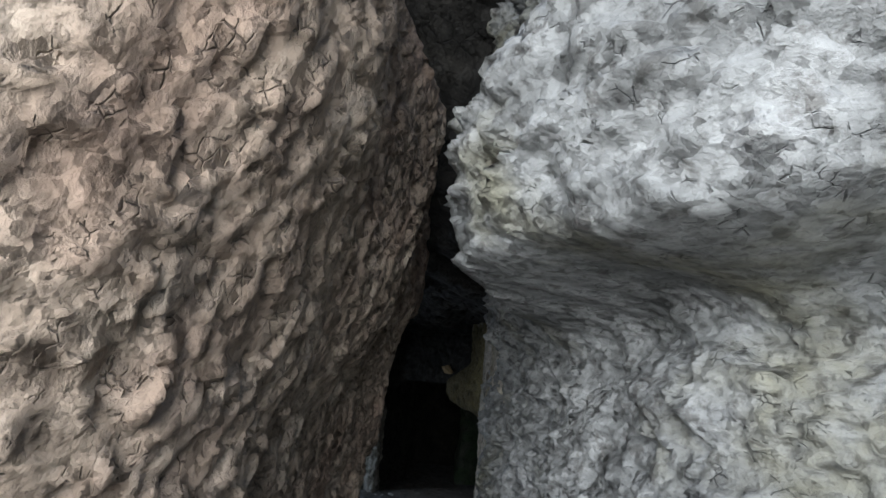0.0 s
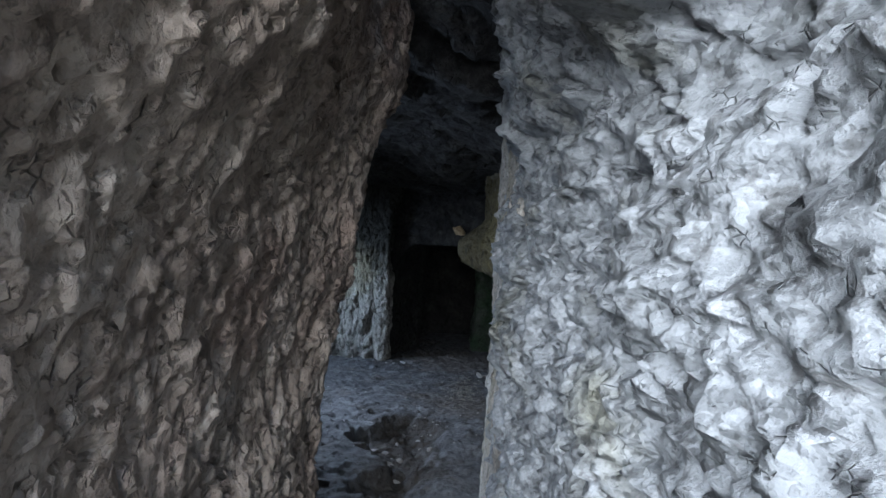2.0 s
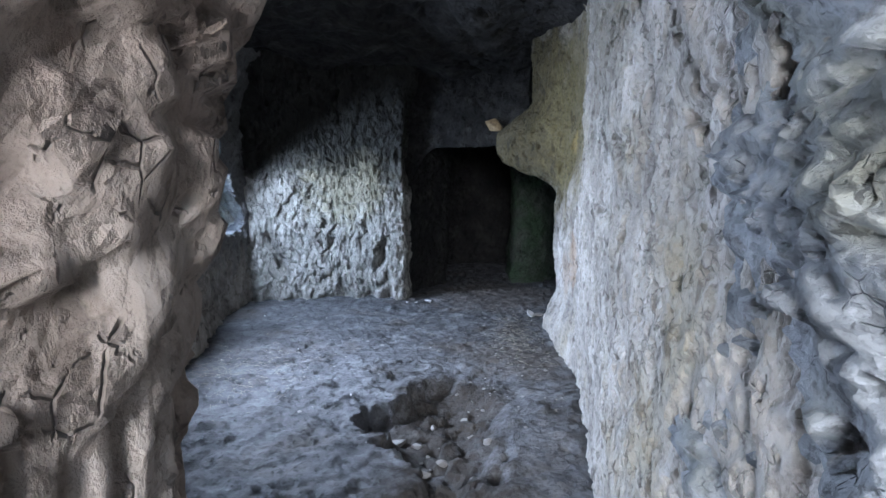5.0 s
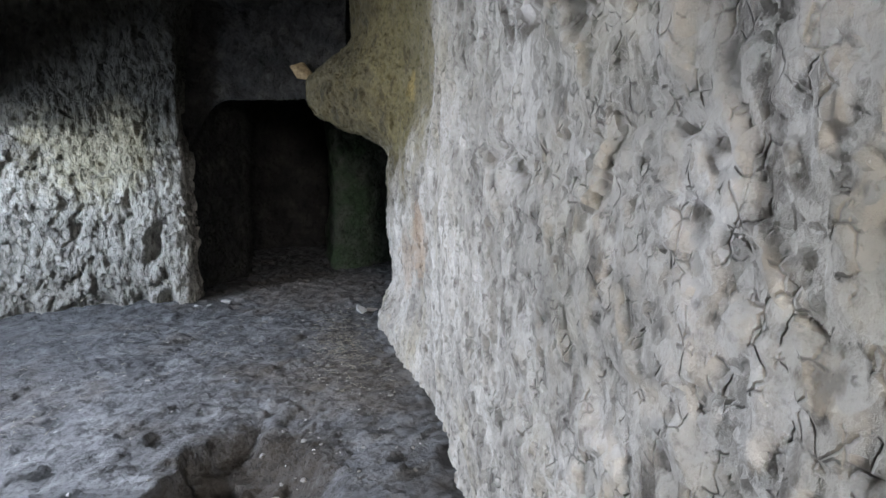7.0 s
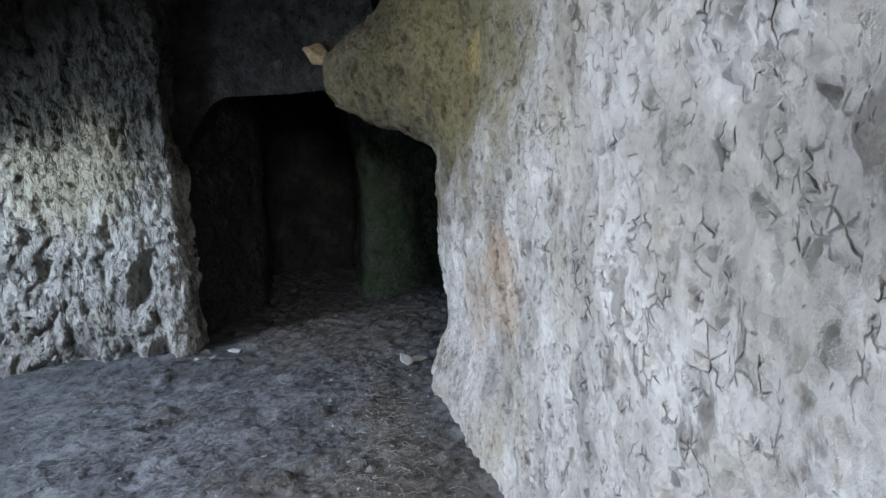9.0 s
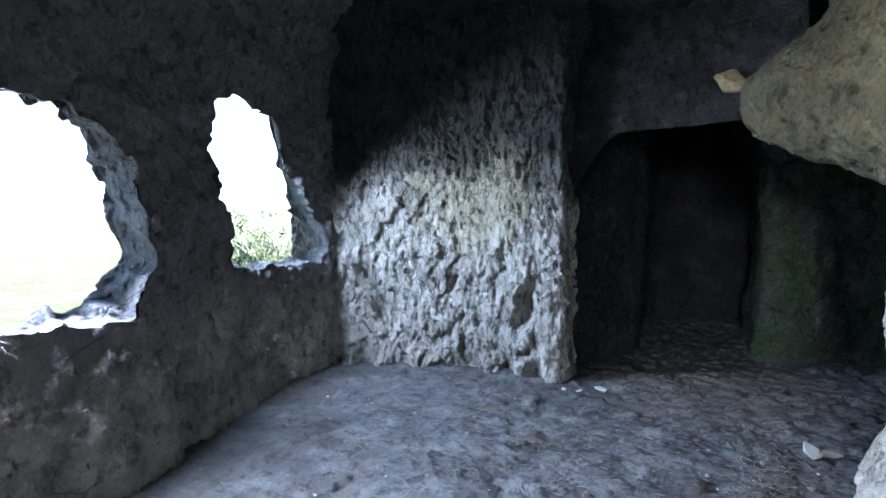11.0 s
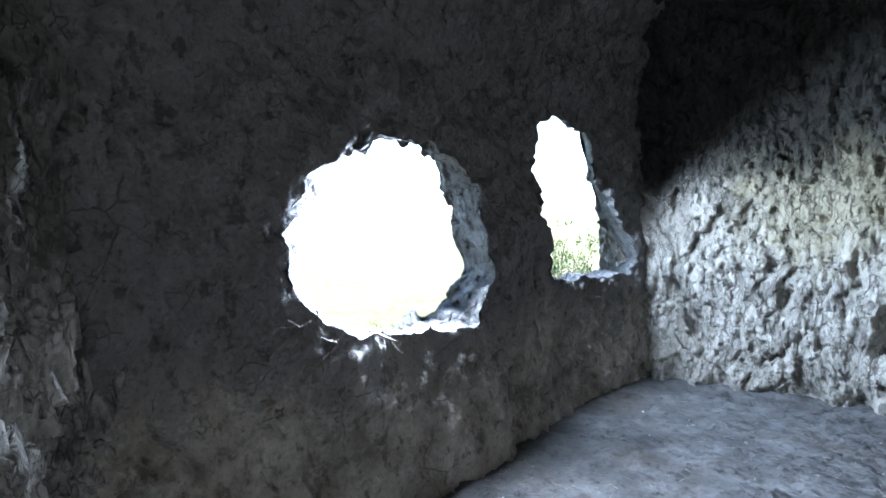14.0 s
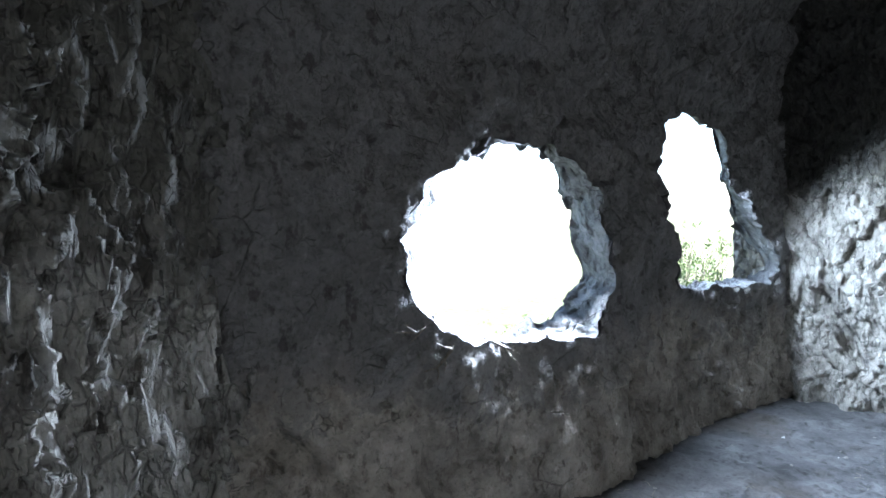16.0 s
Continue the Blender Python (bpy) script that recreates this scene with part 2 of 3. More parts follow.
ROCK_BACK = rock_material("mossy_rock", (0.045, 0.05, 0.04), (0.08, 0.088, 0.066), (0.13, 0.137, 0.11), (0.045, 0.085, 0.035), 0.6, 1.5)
EARTH = rock_material("trodden_earth", (0.058, 0.056, 0.056), (0.098, 0.096, 0.096), (0.155, 0.152, 0.152), (0.075, 0.063, 0.052), 0.35, 1.4, rough=0.92, bump=0.75,
                      patches=[((-0.2, 3.55, -0.1), 0.5, (0.034, 0.026, 0.018), 0.85), ((-0.3, 3.0, -0.1), 0.55, (0.034, 0.026, 0.018), 0.85), ((-0.1, 2.2, -0.1), 0.5, (0.034, 0.026, 0.018), 0.8), ((0.35, 4.6, 0.0), 0.7, (0.10, 0.085, 0.07), 0.6), ((0.1, 7.6, 0.0), 1.2, (0.12, 0.095, 0.075), 0.6)], cracks=())
STONE = plain_material("pale_stone", (0.30, 0.29, 0.275), (0.52, 0.505, 0.48), 18)
RUBBLE = plain_material("dusty_stone", (0.11, 0.10, 0.09), (0.24, 0.225, 0.205), 22)
ROOT = plain_material("dry_root", (0.10, 0.082, 0.065), (0.26, 0.225, 0.185), 40)
STRAW = plain_material("dry_straw", (0.11, 0.095, 0.075), (0.26, 0.23, 0.18), 60)
LEAF = plain_material("green_leaf", (0.07, 0.12, 0.025), (0.16, 0.22, 0.06), 9, 0.6, 0.1)
BARK = plain_material("grey_bark", (0.10, 0.08, 0.06), (0.22, 0.18, 0.14), 30)
GRASS_GROUND = rock_material("grassy_ground", (0.08, 0.09, 0.035), (0.13, 0.15, 0.06), (0.22, 0.21, 0.11), (0.25, 0.22, 0.15), 0.4, 0.3, rough=0.95)


# ---- sheet meshes ----
def mesh_object(name, verts, faces, material, flat=False):
    me = bpy.data.meshes.new(name)
    me.from_pydata(verts.tolist() if hasattr(verts, "tolist") else verts, [], faces.tolist() if hasattr(faces, "tolist") else faces)
    me.polygons.foreach_set("use_smooth", [not flat] * len(me.polygons))
    me.materials.append(material)
    me.update()
    return new(name, me)


def structure(ob, label):
    return tagged(ob, label, kind="structure", category="rock wall" if "wall" in ob.name else ob.name.split("_")[0])


def grid_faces(nu, nv, keep=None):
    i = np.arange((nu - 1) * (nv - 1))
    a = (i // (nv - 1)) * nv + i % (nv - 1)
    f = np.stack([a, a + nv, a + nv + 1, a + 1], 1)
    return f if keep is None else f[keep[f].any(1)]


def bend(points, n):
    """A smooth line through plan points, at n even steps."""
    p = np.array(points, float)
    q = np.vstack([2 * p[0] - p[1], p, 2 * p[-1] - p[-2]])
    out = []
    for k in range(len(p) - 1):
        u = np.linspace(0, 1, 24, endpoint=False)[:, None]
        a, b, c, d = q[k], q[k + 1], q[k + 2], q[k + 3]
        out.append(0.5 * (2 * b + (c - a) * u + (2 * a - 5 * b + 4 * c - d) * u ** 2 + (3 * b - a - 3 * c + d) * u ** 3))
    out = np.vstack(out + [p[-1:]])
    s = np.r_[0, np.cumsum(np.hypot(*np.diff(out, axis=0).T))]
    t = np.linspace(0, s[-1], n)
    return np.stack([np.interp(t, s, out[:, 0]), np.interp(t, s, out[:, 1])], 1)


def relief(p, coarse=0.10, mid=0.05, fine=0.015, cell=0.26, tall=1.8, seed=1):
    """How far the rock stands out of its smooth shape."""
    warp = np.stack([fbm(p * 2.1, 2, seed + 30), fbm(p * 2.1 + 9, 2, seed + 40), fbm(p * 2.1 + 21, 2, seed + 50)], 1) * 0.10
    stretch = np.array([1, 1, 1 / tall])
    a, edge = chips((p + warp) * stretch / cell, seed + 3)
    b, edge2 = chips((p + warp * 0.6) * stretch / (cell * 0.36), seed + 11)
    patch = smooth(-0.4, 0.5, fbm(p * 0.9 + 5, 3, seed + 70))
    d = coarse * fbm(p * 0.9, 4, seed) + mid * a * (0.5 + 0.5 * patch) + fine * b - mid * 0.6 * np.exp(-edge * 22) * patch
    return d + fine * 0.35 * fbm(p * stretch * 16, 2, seed + 90)


def rock_sheet(name, low, high, z0, z1, step, material, label, lean=None, blend=None, side=1, holes=(), foot=None, **rel):
    """An upright sheet of rock over a plan line (low, turning into high with height); side: which way is inside."""
    length = np.hypot(*np.diff(np.array(low), axis=0).T).sum()
    nu, nv = int(length / step) + 2, int((z1 - z0) / step) + 2
    a = bend(low, nu)
    b = a if high is None else bend(high, nu)
    zz = np.linspace(z0, z1, nv)
    A, B = np.repeat(a, nv, 0), np.repeat(b, nv, 0)
    Z = np.tile(zz, nu)
    if foot is not None:
        base = foot(A)
        Z = base + (z1 - base) * (Z - z0) / (z1 - z0)
    if high is None:
        plan = A
    else:
        w = blend(A, Z)[:, None]
        plan = A * (1 - w) + B * w
    g = plan.reshape(nu, nv, 2)
    tan = np.gradient(g, axis=0)
    tan = tan / np.maximum(np.linalg.norm(tan, axis=2, keepdims=True), 1e-6)
    nrm = np.stack([tan[..., 1], -tan[..., 0]], 2).reshape(-1, 2) * side
    P = np.c_[plan, Z]
    N = np.c_[nrm, np.zeros(len(P))]
    if high is not None:
        q = P.reshape(nu, nv, 3)
        N = np.cross(np.gradient(q, axis=0), np.gradient(q, axis=1)).reshape(-1, 3) * side
        N = N / np.maximum(np.linalg.norm(N, axis=1, keepdims=True), 1e-9)
    if lean is not None:
        P = P + np.c_[nrm, np.zeros(len(P))] * lean(P)[:, None]
    keep = None
    if holes:
        keep = np.ones(len(P), bool)
        for hole in holes:
            P, inside = hole(P)
            keep &= ~inside
    P = P + N * relief(P, **rel)[:, None]
    return structure(mesh_object(name, P, grid_faces(nu, nv, keep), material), label)


# ---- the chamber's window wall ----
CORNER, ALONG = np.array([-2.45, 2.4]), np.array([-0.192, 0.981])
INWARD = np.array([0.981, 0.192])


def outline(points, grow=1.03):
    """A closed outline on the wall (along, up): its centre, and its radius by angle."""
    p = np.array(points, float)
    c = (p.max(0) + p.min(0)) / 2
    q = np.vstack([p + (np.roll(p, -1, 0) - p) * u for u in np.linspace(0, 1, 16, endpoint=False)]) - c
    a = np.mod(np.arctan2(q[:, 1], q[:, 0]), 2 * np.pi)
    o = np.argsort(a)
    a, r = a[o], np.hypot(*q[o].T) * grow
    a, r = np.r_[a - 2 * np.pi, a, a + 2 * np.pi], np.r_[r, r, r]
    knots = np.linspace(0, 2 * np.pi, 73)
    rk = np.interp(knots, a, r)

    def radius(b):
        b = np.mod(b, 2 * np.pi)
        return np.interp(b, knots, rk) * (1 + 0.02 * np.sin(9 * b + c[0] * 7) + 0.014 * np.sin(17 * b + c[1] * 5) + 0.01 * np.sin(31 * b))
    return c, radius


WIN_1_IN = outline([(0.64, 1.51), (0.70, 1.31), (0.74, 1.12), (1.04, 0.97), (1.66, 0.90), (2.02, 0.88), (2.16, 1.21), (2.06, 1.60), (1.95, 1.80), (1.70, 1.95), (1.23, 1.96), (0.84, 1.75)], 1.0)
WIN_1_OUT = outline([(1.14, 1.87), (1.54, 2.03), (1.84, 2.03), (2.06, 1.91), (2.18, 1.59), (2.31, 1.17), (2.03, 0.92), (1.56, 0.88), (1.25, 0.91), (1.04, 1.09), (0.95, 1.28), (0.98, 1.52)], 1.02)
WIN_2_IN = outline([(2.97, 1.05), (3.02, 1.28), (2.86, 1.55), (2.78, 1.86), (2.82, 2.21), (3.1, 2.28), (3.61, 2.22), (3.82, 1.89), (4.22, 1.46), (4.45, 1.15), (4.3, 0.99), (3.5, 1.02)], 1.0)
WIN_2_OUT = outline([(3.88, 2.39), (4.05, 2.03), (4.23, 1.55), (4.63, 1.24), (4.67, 1.06), (4.39, 1.0), (3.25, 1.02), (2.88, 1.5), (2.83, 2.2), (3.25, 2.42)], 1.02)


def groove(along, z, at, height, width, length, slope=0.0):
    """A slot in a wall, 0 to 1."""
    return np.exp(-((along - at - slope * (z - height) + 0.02 * np.sin(z * 19)) / width) ** 2 - ((z - height) / length) ** 4)


def window_lean(P):
    s = (P[:, :2] - CORNER) @ ALONG
    low = 0.10 * smooth(0.9, 0.1, P[:, 2]) - 0.05
    z = P[:, 2]
    cracks = groove(s, z, 0.42, 0.42, 0.022, 0.22, -0.5) + groove(s, z, 0.80, 0.38, 0.025, 0.24, -0.25) + groove(s, z, 0.22, 0.62, 0.02, 0.14, -0.6) + groove(s, z, 2.35, 0.55, 0.03, 0.2, 0.2)
    return low + 0.30 * np.clip(z - 2.2, 0, None) ** 1.5 + 0.06 * np.sin(s * 1.3) - 0.07 * cracks


def cut(shape):
    """Opens a hole of that outline in a sheet that runs along the window wall."""
    (cs, cz), radius = shape

    def run(P):
        s = (P[:, :2] - CORNER) @ ALONG - cs
        z = P[:, 2] - cz
        a, d = np.arctan2(z, s), np.hypot(s, z)
        r = radius(a)
        inside = d < r
        push = np.where(inside, np.minimum(r / np.maximum(d, 1e-3), 40) - 1, 0)
        near = inside & (d > 0.6 * r)
        move = np.where(near, push, 0)
        Q = P.copy()
        Q[:, :2] += (s * move)[:, None] * ALONG
        Q[:, 2] += z * move
        return Q, inside
    return run


WALL_REL = dict(coarse=0.07, mid=0.05, fine=0.018, cell=0.24, tall=1.2, seed=21)
window_line = [CORNER + ALONG * s for s in (-0.6, 0.6, 1.8, 3.0, 4.2, 5.4)]
rock_sheet("wall_window", window_line, None, -0.3, 3.7, 0.022, ROCK_WINDOW, "sooty carved rock wall, greyed for window glare, with two openings", lean=window_lean, side=1, holes=[cut(WIN_1_IN), cut(WIN_2_IN)], **WALL_REL)


def window_reveal(name, inner, outer, depth, label):
    na, nd = 260, 34
    a = np.repeat(np.linspace(0, 2 * np.pi, na), nd)
    u = np.tile(np.linspace(-0.03, 1, nd), na)
    w = np.clip(u, 0, 1)
    (c0, r0), (c1, r1) = inner, outer
    c = c0 + (c1 - c0) * w[:, None]
    r = r0(a) * (1 - w) + r1(a) * w
    s, z = c[:, 0] + r * np.cos(a), c[:, 1] + r * np.sin(a)
    plan = CORNER + s[:, None] * ALONG
    P = np.c_[plan, z]
    inset = window_lean(P) * (1 - w)
    P = P + np.c_[INWARD, ] .T.repeat(len(P), 0).reshape(-1, 2) @ np.eye(2, 3) * (inset - depth * u)[:, None]
    N = np.c_[-np.cos(a)[:, None] * ALONG, -np.sin(a)] * w[:, None] ** 0.5 * 1.0 + np.r_[INWARD, 0] * (1 - w)[:, None] ** 2
    P = P + N * relief(P, **{**WALL_REL, "mid": 0.06, "fine": 0.02, "coarse": 0.04})[:, None]
    return tagged(structure(mesh_object(name, P, grid_faces(na, nd), ROCK_SILL), label), category="window opening")


ROCK_SILL = rock_material("weathered_rock", (0.08, 0.076, 0.074), (0.15, 0.145, 0.14), (0.24, 0.235, 0.23))
window_reveal("window_1", WIN_1_IN, WIN_1_OUT, 0.34, "broad rounded opening broken through the rock")
window_reveal("window_2", WIN_2_IN, WIN_2_OUT, 0.34, "tall narrow opening broken through the rock")

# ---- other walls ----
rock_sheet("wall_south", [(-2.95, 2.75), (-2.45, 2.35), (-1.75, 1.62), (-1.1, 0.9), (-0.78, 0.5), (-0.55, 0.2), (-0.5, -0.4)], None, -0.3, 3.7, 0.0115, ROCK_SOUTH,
           "rough chiselled rock wall, pale below and darker above", lean=lambda P: 0.25 * np.clip(P[:, 2] - 2.2, 0, None) ** 1.5, side=1, coarse=0.06, mid=0.066, fine=0.045, cell=0.14, tall=2.8, seed=31)


def left_lean(P):
    z, y = P[:, 2], P[:, 1]
    return (0.05 + 0.15 * smooth(-0.6, -2.0, y)) * np.clip(z - 1.5, 0, 2.2) + 0.26 * np.clip(z - 2.15, 0, 0.75) ** 1.2 * smooth(-2.6, -1.4, y) * smooth(0.7, 0.1, y) - 0.06 * smooth(2.0, 1.4, z) * smooth(-2.4, -1.0, y) - 0.7 * np.clip(P[:, 2] - 3.8, 0, None) * smooth(-0.8, -1.6, P[:, 1])


rock_sheet("wall_entry_left", [(-4.6, -5.4), (-2.2, -4.5), (-0.8, -3.75), (-0.32, -3.0), (-0.31, -2.2), (-0.31, -1.2), (-0.31, -0.5), (-0.29, -0.15), (-0.36, 0.06), (-0.68, 0.36), (-1.0, 0.7)], None, -0.4, 6.0, 0.018, ROCK_LEFT,
           "brown knobbly rock wall beside the entrance cleft", lean=left_lean, side=1, coarse=0.08, mid=0.024, fine=0.022, cell=0.17, tall=1.7, seed=41)


def entry_lean(P):
    ledge = 2.68 + 0.12 * fbm(P * np.array([1.2, 1.2, 0.1]), 2, 7)
    beds = 0.045 * value_noise(P * np.array([1.2, 1.2, 7.0]), 5) + 0.02 * value_noise(P * np.array([2.5, 2.5, 19.0]), 6)
    front = smooth(-1.2, -2.4, P[:, 1])
    return beds + front * (0.48 * smooth(ledge - 0.03, ledge + 0.07, P[:, 2]) * smooth(4.6, 3.2, P[:, 2]) - 0.20 * np.exp(-((P[:, 2] - ledge + 0.13) / 0.13) ** 2) - 0.06) + 0.25 * np.clip(P[:, 2] - 2.6, 0, 2.5) * smooth(-2.2, -1.2, P[:, 1]) * smooth(0.6, -0.4, P[:, 1])


rock_sheet("wall_entry_right", [(4.6, -4.9), (2.6, -4.0), (1.45, -3.3), (1.0, -2.75), (0.89, -2.0), (0.84, -1.3), (0.77, -0.8), (0.69, -0.2), (0.645, 0.3), (0.70, 0.7), (0.86, 1.1)], None, -0.4, 6.0, 0.018, ROCK_ENTRY,
           "grey bedded rock wall with an overhanging ledge", lean=entry_lean, side=-1, coarse=0.11, mid=0.048, fine=0.026, cell=0.27, tall=0.6, seed=51)


def block_lean(P):
    x, z = P[:, 0], P[:, 2]
    slots = groove(x, z, -2.98, 0.60, 0.055, 0.30, -0.45) + 0.8 * groove(x, z, -2.25, 0.76, 0.045, 0.13) + groove(x, z, -1.52, 0.66, 0.06, 0.24, 0.25) + 0.6 * groove(x, z, -1.75, 1.05, 0.03, 0.12)
    feet = 0.06 * smooth(0.22, 0.04, z) * np.sin(x * 15 + 2 * np.sin(x * 4))
    return 0.22 * np.clip(z - 2.3, 0, None) ** 1.5 - 0.13 * slots * (P[:, 1] < 7.5) + feet


def arch(A, Z):
    edge = 1.62 + 0.25 * smooth(6.15, 6.45, A[:, 1]) * smooth(1.0, 1.3, A[:, 0])
    return smooth(edge - 0.10, edge + 0.28, Z) * (1 - 0.38 * smooth(2.2, 2.65, Z))


def right_lean(P):
    y, z = P[:, 1], P[:, 2]
    pits = smooth(0.15, 0.5, fbm(P * 7.0, 3, 66))
    band = np.exp(-((z - 1.52 - 0.05 * np.sin(y * 2.3)) / 0.05) ** 2) + np.exp(-((z - 1.80 - 0.04 * np.sin(y * 3.1)) / 0.06) ** 2)
    holes = smooth(0.62, 0.82, value_noise(P * np.array([15.0, 15.0, 12.0]), 68)) * smooth(1.1, 1.6, z)
    scar = groove(y, z, 4.72, 1.12, 0.035, 0.17, 0.6) + groove(y, z, 4.62, 0.86, 0.06, 0.10, -0.5)
    return 0.14 * smooth(0.55, 0.05, z) * smooth(3.6, 5.2, y) - 0.05 * band * pits * smooth(3.6, 2.6, y) - 0.03 * holes - 0.09 * scar


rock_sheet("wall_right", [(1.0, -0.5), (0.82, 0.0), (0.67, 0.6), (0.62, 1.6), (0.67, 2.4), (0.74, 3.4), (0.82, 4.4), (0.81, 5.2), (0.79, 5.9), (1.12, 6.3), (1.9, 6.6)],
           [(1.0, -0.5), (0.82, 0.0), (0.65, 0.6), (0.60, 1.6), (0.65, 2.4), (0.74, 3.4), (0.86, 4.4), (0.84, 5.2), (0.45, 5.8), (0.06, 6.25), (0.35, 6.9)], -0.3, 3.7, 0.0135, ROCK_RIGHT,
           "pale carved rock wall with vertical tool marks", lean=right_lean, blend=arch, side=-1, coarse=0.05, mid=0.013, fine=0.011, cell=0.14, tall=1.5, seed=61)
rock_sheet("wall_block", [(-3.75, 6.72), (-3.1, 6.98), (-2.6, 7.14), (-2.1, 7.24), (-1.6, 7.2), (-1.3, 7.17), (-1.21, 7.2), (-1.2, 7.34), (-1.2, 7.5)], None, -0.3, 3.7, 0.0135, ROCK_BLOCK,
           "chiselled block of pale rock, its sooty top painted darker for shade", lean=block_lean, side=1, coarse=0.05, mid=0.036, fine=0.020, cell=0.15, tall=2.2, seed=71)
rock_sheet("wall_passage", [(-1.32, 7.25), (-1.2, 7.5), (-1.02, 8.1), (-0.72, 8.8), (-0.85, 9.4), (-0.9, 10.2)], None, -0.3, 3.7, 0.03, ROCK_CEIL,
           "sooty rock side of the dark passage, its shade painted near black", side=1, coarse=0.05, mid=0.03, fine=0.012, cell=0.22, tall=1.6, seed=73)
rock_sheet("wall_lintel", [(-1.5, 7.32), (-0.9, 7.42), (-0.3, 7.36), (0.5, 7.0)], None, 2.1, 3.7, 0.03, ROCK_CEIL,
           "sooty rock arch over the dark passage, its shade painted near black", foot=lambda A: 1.15 + 1.0 * smooth(-1.45, -0.75, A[:, 0]) ** 0.7, side=1, coarse=0.05, mid=0.04, fine=0.015, cell=0.25, tall=1.4, seed=75)
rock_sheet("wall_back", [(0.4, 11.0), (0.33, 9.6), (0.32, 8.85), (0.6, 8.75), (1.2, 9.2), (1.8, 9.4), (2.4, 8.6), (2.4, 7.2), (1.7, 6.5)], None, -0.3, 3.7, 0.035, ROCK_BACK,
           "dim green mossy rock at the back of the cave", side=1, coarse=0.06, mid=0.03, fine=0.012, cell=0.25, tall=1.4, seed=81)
rock_sheet("wall_deep", [(-1.2, 9.6), (-0.8, 10.8), (0.0, 11.1), (0.8, 10.8)], None, -0.3, 3.7, 0.06, ROCK_CEIL, "rock deep in the cave, its lack of light painted black", side=1, seed=83)


# ---- ceiling and floor ----
def height_sheet(name, x0, x1, y0, y1, step, height, material, label, rel=None, sign=1):
    nx, ny = int((x1 - x0) / step) + 1, int((y1 - y0) / step) + 1
    X, Y = [v.ravel() for v in np.meshgrid(np.linspace(x0, x1, nx), np.linspace(y0, y1, ny), indexing="ij")]
    P = np.c_[X, Y, height(X, Y)]
    if rel:
        P[:, 2] += sign * relief(P, **rel)
    return structure(mesh_object(name, P, grid_faces(nx, ny), material), label)


def ceiling_height(x, y):
    return 3.3 + 1.3 * smooth(0.2, -1.5, y) - 0.35 * smooth(6.6, 8.2, y) - 1.0 * smooth(7.0, 8.6, y) * smooth(-0.2, 0.5, x)


height_sheet("ceiling", -4.2, 2.9, -1.6, 11.3, 0.045, ceiling_height, ROCK_CEIL, "low uneven sooty rock ceiling, its shade painted near black", dict(coarse=0.16, mid=0.07, fine=0.02, cell=0.35, tall=1.0, seed=91), -1)


def floor_height(x, y):
    p = np.c_[x, y, 0 * x]
    wob = fbm(p * 2.2, 3, 12)
    left = -0.30 - 0.42 * smooth(4.1, 3.0, y) + 0.30 * smooth(2.9, 2.2, y) + 0.17 * wob + 0.05 * fbm(p * 8, 3, 14) + 0.06 * chips(p * 9 + 0.5, 78)[0]
    right = -0.26 + 0.46 * smooth(4.1, 3.35, y) + 0.05 * wob
    pit = smooth(left, left + 0.07, x) * smooth(right + 0.04, right - 0.30, x + 0.1 * fbm(p * 6, 3, 15)) * smooth(1.0, 1.8, y)
    slab = smooth(right - 0.02, right + 0.03, x) * smooth(0.75, 0.6, x) * smooth(3.75, 3.5, y) * smooth(0.6, 1.4, y)
    h = 0.05 * smooth(0.2, -0.6, y) + 0.95 * smooth(0.0, -4.6, y) + 0.02 * fbm(p * 1.3, 4, 3) + 0.009 * fbm(p * 11, 3, 5)
    lump, _ = chips(p * 7 + 0.5, 77)
    return h - 0.14 * pit + 0.02 * slab + (0.006 + 0.014 * smooth(0.3, 0.8, fbm(p * 3.0, 3, 9) + 0.55) + 0.03 * pit) * lump


height_sheet("floor", -4.2, 3.6, -9.0, 11.3, 0.022, floor_height, EARTH, "trodden dusty earth floor with a shallow worn gully")

# ---- outside: the cliff's outer faces, unseen, added against light leaks, and the land ----
rock_sheet("wall_cliff", [CORNER + ALONG * s - INWARD * 0.34 for s in (-2.6, 0, 2, 4, 6, 9.6)], None, -2.5, 6.0, 0.08, ROCK_ENTRY, "grey outer cliff face, unseen, added to block stray light", side=-1,
           holes=[cut(WIN_1_OUT), cut(WIN_2_OUT)], coarse=0.03, mid=0.02, fine=0.01, seed=95)
rock_sheet("wall_cliff_south", [CORNER + ALONG * -2.6 - INWARD * 0.34, (-2.2, -1.4), (-2.9, -3.0), (-4.2, -4.6)], None, -2.5, 6.0, 0.15, ROCK_ENTRY, "grey outer cliff face, unseen, added to block stray light", side=-1, seed=96)
rock_sheet("wall_cliff_back", [CORNER + ALONG * 9.5 - INWARD * 0.34, (-1.0, 12.4), (3.2, 11.8), (4.2, 6.0), (4.0, 0.0), (4.2, -4.6)], None, -2.5, 6.0, 0.15, ROCK_ENTRY, "grey outer cliff face, unseen, added to block stray light", side=-1, seed=97)
height_sheet("wall_cliff_top", -5.6, 5.0, -1.7, 13.0, 0.15, lambda x, y: 5.7 + 0 * x, ROCK_ENTRY, "rocky top of the cliff, unseen, added to block stray light", dict(coarse=0.3, seed=98))


def land(x, y):
    return -0.95 - 0.10 * np.clip(-x - 4, 0, 40) + 0.5 * value_noise(np.c_[x, y, 0 * x] * 0.12, 4)


